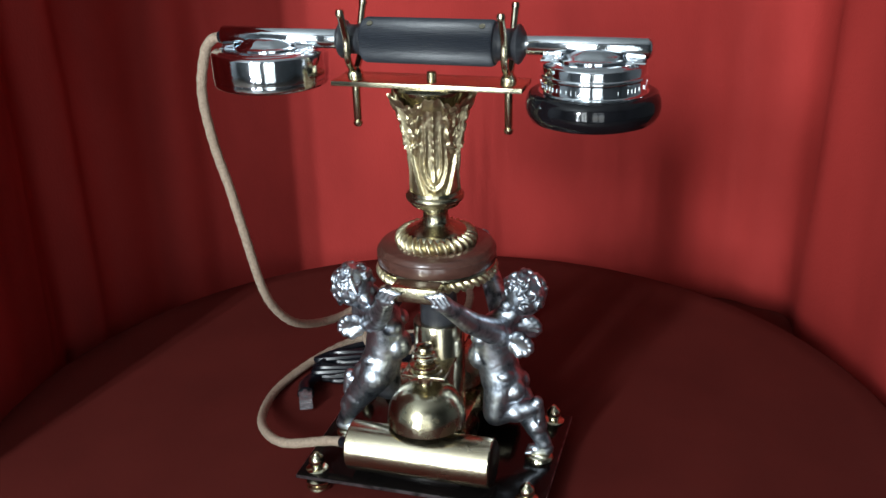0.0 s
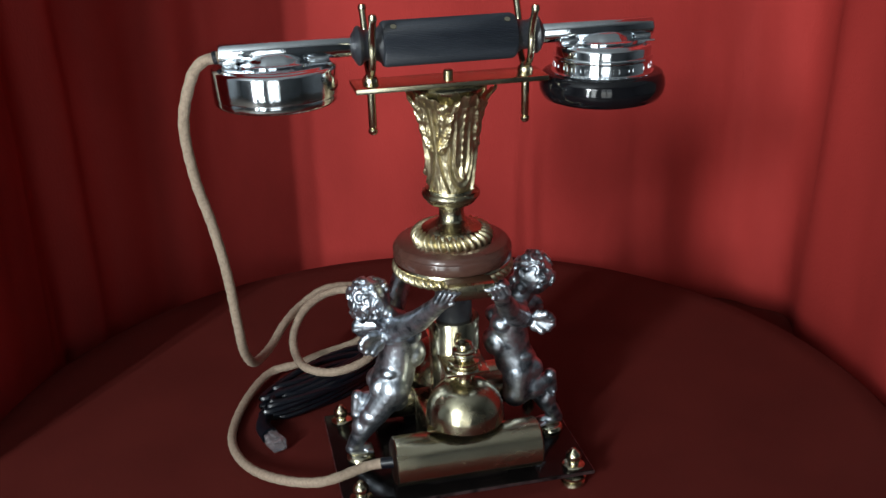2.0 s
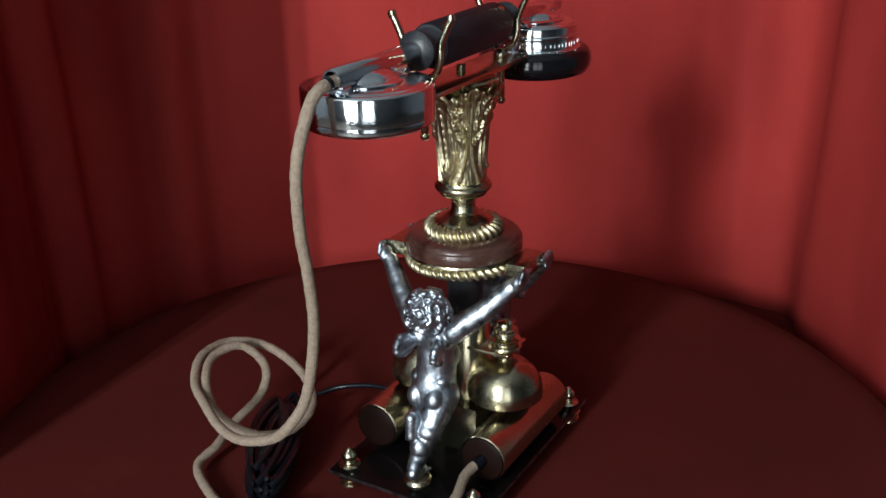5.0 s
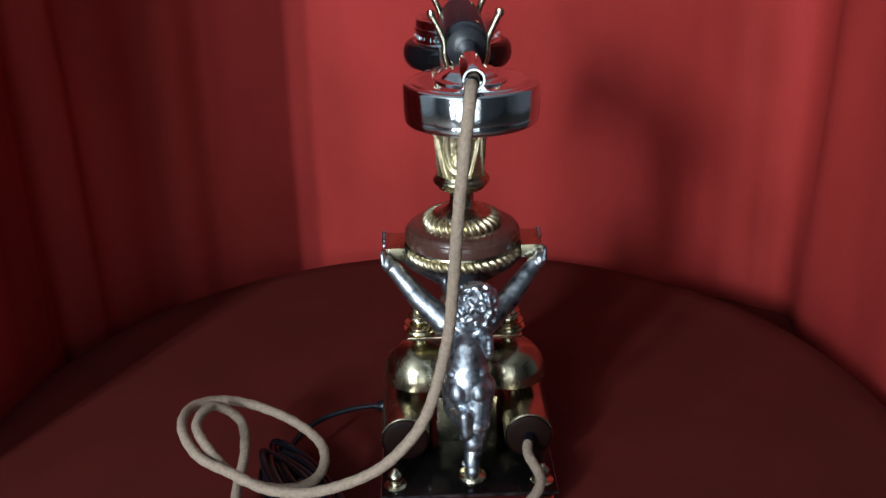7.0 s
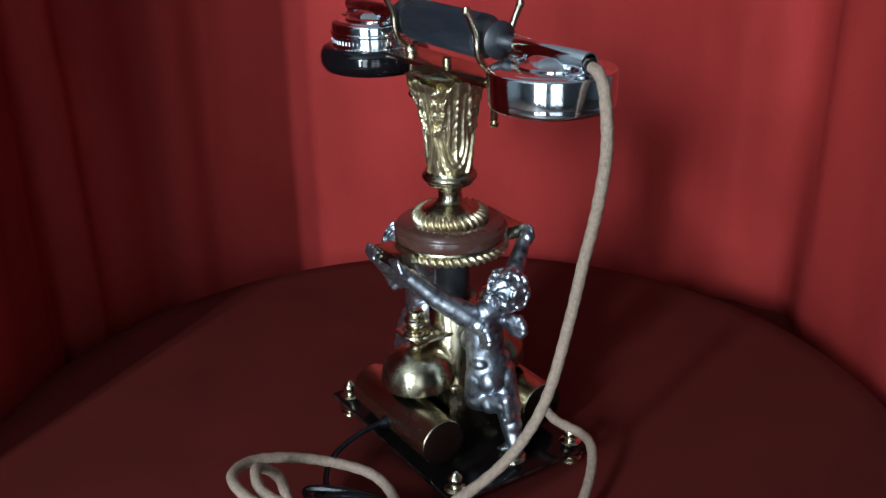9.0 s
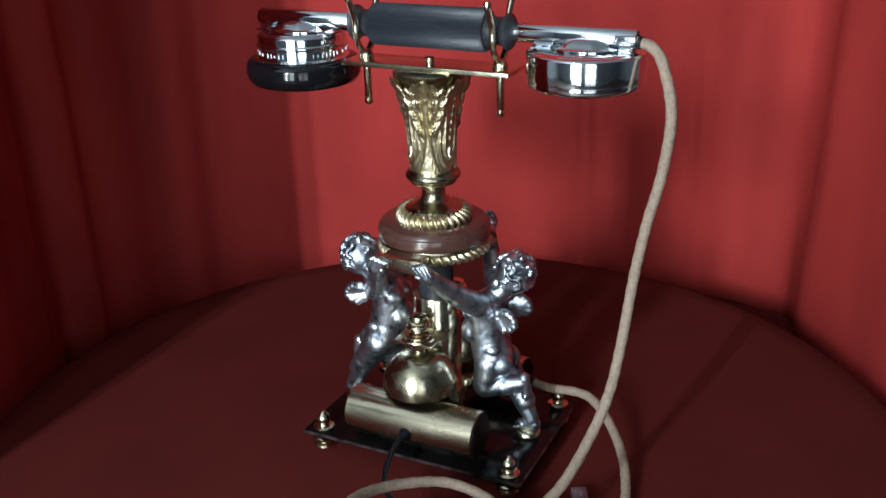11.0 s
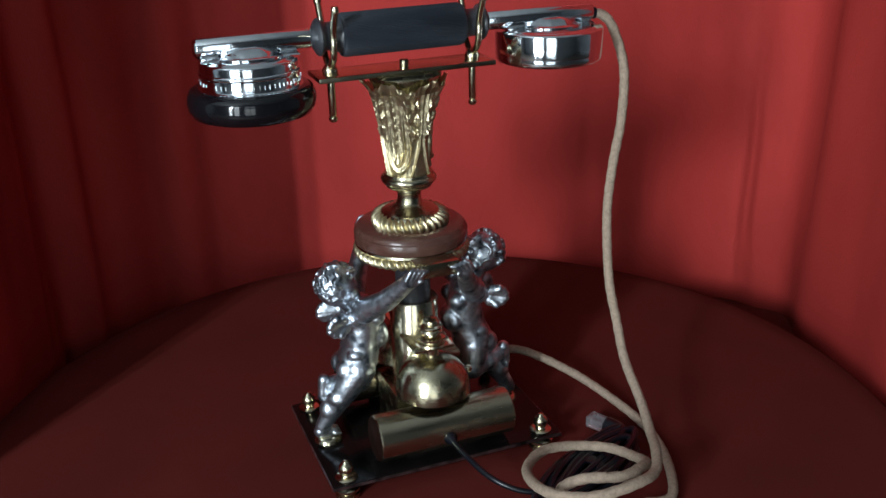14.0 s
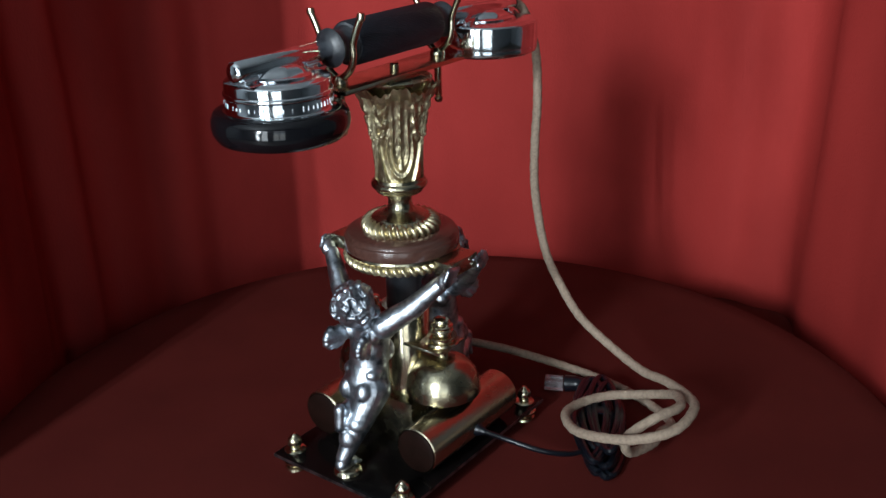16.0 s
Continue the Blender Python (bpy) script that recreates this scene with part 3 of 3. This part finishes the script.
def cherub(s, flip):
    """s: the end of the base at which it stands; flip: which leg is lifted."""
    bm = bmesh.new()

    def p(x, y, z):
        return (s * x, flip * y, z)
    head = (0.0497, 0.005, 0.1185)
    # trunk
    spine = [(0.0400, 0.0590, 0.0118, 0.0150), (0.0380, 0.0650, 0.0134, 0.0160), (0.0350, 0.0735, 0.0120, 0.0138), (0.0335, 0.0820, 0.0124, 0.0136), (0.0328, 0.0905, 0.0114, 0.0140), (0.0345, 0.0985, 0.0104, 0.0150), (0.0370, 0.1030, 0.0080, 0.0105)]
    for (xa, za, ra, wa), (xb, zb, rb, wb) in zip(spine, spine[1:]):
        for k in range(6):
            t = k / 6
            rr = ra + (rb - ra) * t
            blob(bm, p(xa + (xb - xa) * t, 0, za + (zb - za) * t), (rr * 0.95, 0.86 * (wa + (wb - wa) * t), rr * 0.8))
    limb(bm, p(0.0370, 0.001, 0.1020), p(0.0440, 0.004, 0.1100), 0.0072, 0.0072)
    blob(bm, p(0.0255, 0.000, 0.0800), (0.0078, 0.0102, 0.0092))
    for y in (-1, 1):
        blob(bm, p(0.0450, y * 0.0060, 0.0615), (0.0080, 0.0062, 0.0080))
        blob(bm, p(0.0270, y * 0.0065, 0.0945), (0.0062, 0.0066, 0.0055))
    # head, hair in lumps
    blob(bm, p(*head), (0.0116, 0.0116, 0.0128))
    rnd = random.Random(11 + s)
    for k in range(46):
        # curved locks that sweep round from the crown over nape and temples
        z = 1 - 1.45 * (k + 0.5) / 46
        a = 2.39996 * k + rnd.uniform(-0.4, 0.4)
        r = math.sqrt(max(0, 1 - z * z))
        if r * math.cos(a) < -0.30 and z < 0.35:
            continue
        out = Vector((r * math.cos(a), r * math.sin(a), z))
        u = (out.orthogonal() + 0.3 * Vector((rnd.uniform(-1, 1), rnd.uniform(-1, 1), 0))).normalized()
        v = out.cross(u).normalized()
        c = Vector(head) + Vector((0.0113 * out.x, 0.0113 * out.y, 0.0125 * out.z))
        size, turn, way = rnd.uniform(0.0018, 0.0036), rnd.uniform(0, 6), rnd.choice((-1, 1))
        thick = rnd.uniform(0.0010, 0.0016)
        for g in range(9):
            w = turn + way * g * 0.40
            q = thick * (1.1 - 0.07 * g)
            blob(bm, p(*(c + out * (0.0011 - 0.00012 * abs(g - 3)) + (u * math.cos(w) + v * math.sin(w)) * size)), (q, q, q))
    blob(bm, p(head[0] - 0.0112, head[1], head[2] - 0.0020), (0.0024, 0.0022, 0.0028))
    for y in (-1, 1):
        blob(bm, p(head[0] - 0.0090, head[1] + y * 0.0055, head[2] - 0.0055), (0.0042, 0.0042, 0.0042))
    blob(bm, p(head[0] - 0.0090, head[1], head[2] - 0.0100), (0.0035, 0.0035, 0.0030))
    # arms up to the lugs
    for y in (-1, 1):
        sh = (0.0350, y * 0.0125, 0.1020)
        el = (0.0260, y * 0.0265, 0.1130)
        ha = (0.0172, y * 0.0405, 0.1282)
        limb(bm, p(*sh), p(*el), 0.0076, 0.0062)
        limb(bm, p(*el), p(*ha), 0.0064, 0.0046)
        blob(bm, p(0.0165, y * 0.0440, 0.1312), (0.0052, 0.0038, 0.0050))
        for k in range(4):
            limb(bm, p(0.0200 - 0.0026 * k, y * 0.0464, 0.1325), p(0.0176 - 0.0027 * k, y * 0.0470, 0.1372 - 0.0005 * k), 0.0015, 0.0013)
            limb(bm, p(0.0176 - 0.0027 * k, y * 0.0470, 0.1372 - 0.0005 * k), p(0.0155 - 0.0028 * k, y * 0.0464, 0.1384 - 0.0008 * k), 0.0013, 0.0011)
        limb(bm, p(0.0145, y * 0.0455, 0.1296), p(0.0110, y * 0.0470, 0.1308), 0.0017, 0.0012)
    # standing leg and lifted leg
    limb(bm, p(0.0390, 0.0060, 0.0610), p(0.0515, 0.0040, 0.0430), 0.0106, 0.0078)
    limb(bm, p(0.0515, 0.0040, 0.0430), p(0.0628, 0.0010, 0.0240), 0.0074, 0.0046)
    limb(bm, p(0.0645, 0.0010, 0.0205), p(0.0555, 0.0012, 0.0188), 0.0042, 0.0032)
    limb(bm, p(0.0375, -0.0058, 0.0610), p(0.0355, -0.0070, 0.0465), 0.0094, 0.0078)
    limb(bm, p(0.0355, -0.0068, 0.0455), p(0.0565, -0.0030, 0.0500), 0.0076, 0.0048)
    limb(bm, p(0.0590, -0.0026, 0.0535), p(0.0605, -0.0020, 0.0425), 0.0038, 0.0034)
    for y in (-1, 1):
        blob(bm, p(0.0400, y * 0.0078, 0.0720), (0.0062, 0.0050, 0.0040))
        blob(bm, p(0.0405, y * 0.0075, 0.0965), (0.0050, 0.0060, 0.0058))
    blob(bm, p(0.0512, 0.0042, 0.0440), (0.0086, 0.0082, 0.0070))
    blob(bm, p(0.0575, 0.0022, 0.0350), (0.0068, 0.0064, 0.0080))
    blob(bm, p(0.0460, -0.0052, 0.0470), (0.0080, 0.0066, 0.0066))
    for g in range(5):
        limb(bm, p(0.0560, 0.0046 - 0.0020 * g, 0.0192), p(0.0530, 0.0050 - 0.0022 * g, 0.0184), 0.0014, 0.0011)
        limb(bm, p(0.0606, 0.0010 - 0.0015 * g, 0.0420), p(0.0606, 0.0011 - 0.0016 * g, 0.0396), 0.0012, 0.0010)
    # small feathered wings
    for y in (-1, 1):
        for k in range(6):
            a = radians(-58 + 18 * k)
            l = 0.0148 - 0.0011 * abs(k - 1.5)
            c0 = Vector((0.0430, y * 0.0070, 0.0960))
            c1 = c0 + Vector((l * math.cos(a), y * 0.0050, l * math.sin(a) * 0.62))
            limb(bm, p(*c0), p(*c1), 0.0024, 0.0027)
            blob(bm, p(*c0.lerp(c1, 0.62)), (0.0042, 0.0022, 0.0040))
    ob = part("cherub_figure", bm, PEWTER, phone, "silvery pewter cherub figure reaching up to the column", 180)
    rm = ob.modifiers.new("skin", "REMESH")
    rm.mode, rm.voxel_size, rm.use_smooth_shade = "VOXEL", 0.00045, True
    sm = ob.modifiers.new("soften", "SMOOTH")
    sm.factor, sm.iterations = 0.5, 8
    part("pedestal", lathe([(0, 0.013), (0.0082, 0.013), (0.0086, 0.0140), (0.0080, 0.0158), (0.0070, 0.0166), (0, 0.0168)], 32, Matrix.Translation((s * 0.0600, flip * 0.001, 0))), BRASS, phone, "small round brass pedestal")


cherub(-1, -1)
cherub(1, 1)

# ---- cords ----
HANG = [(-0.1120, -0.0022, 0.2608), (-0.1197, -0.0013, 0.2600), (-0.1263, -0.0005, 0.2580), (-0.1325, 0.0010, 0.2499), (-0.1390, 0.0043, 0.2260), (-0.1368, 0.0073, 0.1952), (-0.1310, 0.0093, 0.1681), (-0.1262, 0.0127, 0.1370),
        (-0.1233, 0.0228, 0.0977), (-0.1216, 0.0367, 0.0746), (-0.1173, 0.0554, 0.0566), (-0.1118, 0.0846, 0.0434), (-0.1027, 0.1097, 0.0394)]
COIL = [(-0.0930, 0.1295, 0.0434), (-0.0790, 0.1509, 0.0464), (-0.0592, 0.1632, 0.0519), (-0.0349, 0.1633, 0.0510), (-0.0207, 0.1490, 0.0471), (-0.0186, 0.1282, 0.0411), (-0.0267, 0.1042, 0.0335), (-0.0455, 0.0868, 0.0288),
        (-0.0668, 0.0852, 0.0255), (-0.0830, 0.0961, 0.0265), (-0.0880, 0.1143, 0.0309), (-0.0855, 0.1316, 0.0382), (-0.0744, 0.1458, 0.0475), (-0.0560, 0.1556, 0.0524), (-0.0364, 0.1496, 0.0526), (-0.0305, 0.1361, 0.0383),
        (-0.0394, 0.1338, 0.0222), (-0.0678, 0.1351, 0.0135), (-0.0863, 0.1313, 0.0100)]
TAIL = [(-0.1064, 0.1288, 0.0069), (-0.1246, 0.0976, 0.0051), (-0.1352, 0.0599, 0.0034), (-0.1308, 0.0242, 0.0070), (-0.1148, -0.0110, 0.0155), (-0.0883, -0.0372, 0.0250), (-0.0597, -0.0334, 0.0283), (-0.0440, -0.0365, 0.0305)]


def cord():
    """Braided cord: two twisted strands give the braid its fine ridges, with a collar at each end."""
    c = thing("handset_cord", "beige braided cotton cord looping from handset to base", "cord")
    path = smooth_path(HANG + COIL + TAIL, 14)
    segs, rad, turns = 14, 0.0029, 0.0
    bm = bmesh.new()
    rings, up = [], None
    for i, p in enumerate(path):
        d = (path[min(i + 1, len(path) - 1)] - path[max(i - 1, 0)]).normalized()
        up = d.orthogonal().normalized() if up is None else (up - d * up.dot(d)).normalized()
        side = d.cross(up)
        turns += (p - path[max(i - 1, 0)]).length / 0.009 * 2 * math.pi
        ring = []
        for k in range(segs):
            a = 2 * math.pi * k / segs
            r = rad * (1 + 0.045 * math.cos(2 * a - turns) + 0.02 * noise.noise(p * 300))
            ring.append(bm.verts.new(p + (up * math.cos(a) + side * math.sin(a)) * r))
        rings.append(ring)
    for a, b in zip(rings, rings[1:]):
        for k in range(segs):
            bm.faces.new((a[k], a[(k + 1) % segs], b[(k + 1) % segs], b[k]))
    bm.faces.new(rings[0][::-1])
    bm.faces.new(rings[-1])
    part("braid", bm, CORD, c, smooth=80)
    for a, b in ((path[12], path[16]), (path[-1], path[-9])):
        part("end_collar", tube([a, a.lerp(b, 0.5), b], 0.0034, 14), PLASTIC, c, "dark rubber collar")
    return c


handset_cord = cord()


def line_cable():
    """Thin black lead with its tied bundle and a clear plug."""
    c = thing("line_cable", "thin black telephone cable tied in a bundle with a clear plug", "cable")
    lead = [(-0.002, 0.0500, 0.0280), (-0.002, 0.0580, 0.0282), (-0.004, 0.0740, 0.0270), (-0.010, 0.0920, 0.0235), (-0.022, 0.1040, 0.0195), (-0.038, 0.1080, 0.0170), (-0.056, 0.1040, 0.0150)]
    part("lead", tube(smooth_path(lead, 8), 0.0017, 10), PLASTIC, c)
    part("grommet", lathe([(0, -0.001), (0.0040, -0.001), (0.0042, 0.001), (0.0030, 0.003), (0.0020, 0.006), (0, 0.006)], 20, Matrix.Translation((-0.002, 0.0510, 0.0280)) @ Matrix.Rotation(-math.pi / 2, 4, "X")), PLASTIC, c)
    rnd = random.Random(3)
    d = Vector((-0.87, -0.50, 0)).normalized()
    nrm = Vector((-d.y, d.x, 0))
    mid = Vector((-0.0720, 0.0960, 0))
    for k in range(26):
        y, r = rnd.uniform(-0.006, 0.006), rnd.uniform(0.55, 1.05)
        sh = rnd.uniform(-0.005, 0.005)
        pts = []
        for i in range(41):
            a = 2 * math.pi * i / 40
            u, v = 0.046 * r * math.cos(a) + sh, 0.0100 * r * math.sin(a) * (1 - 0.35 * math.cos(a) ** 2)
            z = 0.0028 + 0.0007 * k + 0.0014 * math.sin(a * 2 + k)
            pts.append(mid + d * u + nrm * (v + y) + Vector((0, 0, max(z, 0.0019))))
        part("cable_loop", tube(pts, 0.0023, 8, False), PLASTIC, c)
    turn = Matrix.Rotation(math.atan2(d.y, d.x), 4, "Z")
    part("tie", lathe([(0.0120, -0.004), (0.0126, 0), (0.0120, 0.004), (0.0108, 0.004), (0.0108, -0.004), (0.0120, -0.004)], 24, Matrix.Translation(mid + Vector((0, 0, 0.0115))) @ turn @ Matrix.Diagonal((1, 1.1, 0.88, 1)) @ X_AXIS), PLASTIC, c)
    pd = Vector((0.42, -0.90, 0)).normalized()
    pt = Matrix.Rotation(math.atan2(pd.y, pd.x), 4, "Z")
    part("boot", tube(smooth_path([(-0.1010, 0.0800, 0.0100), (-0.1120, 0.0690, 0.0085), (-0.1150, 0.0580, 0.0070), (-0.1115, 0.0480, 0.0062)], 6), lambda t: 0.0032 + 0.0026 * t, 12), PLASTIC, c, "black rubber boot of the plug")
    pm = Matrix.Translation((-0.1085, 0.0410, 0.0058)) @ pt
    b = box(-0.0065, 0.0065, -0.0045, 0.0045, -0.0038, 0.0038, 0.0008)
    add(b, box(-0.006, 0.003, -0.0016, 0.0016, 0.0038, 0.0054, 0.0004))
    bmesh.ops.transform(b, matrix=pm, verts=b.verts)
    part("plug", b, CLEAR, c, "clear plastic modular plug")
    return c


cable = line_cable()


# ---- motion: everything turns with the turntable ----
def motions():
    on_platter = Matrix.Translation((COLUMN[0], COLUMN[1], 0))
    walk(turntable, [(t, pose(0.0, 0.016, 0, 0, 0, a)) for t, a in TURN])
    for ob, m in ((phone, on_platter), (handset, on_platter), (handset_cord, on_platter), (cable, on_platter)):
        walk(ob, [(t, pose(0, 0, 0, 0, 0, a) @ m) for t, a in TURN])


motions()
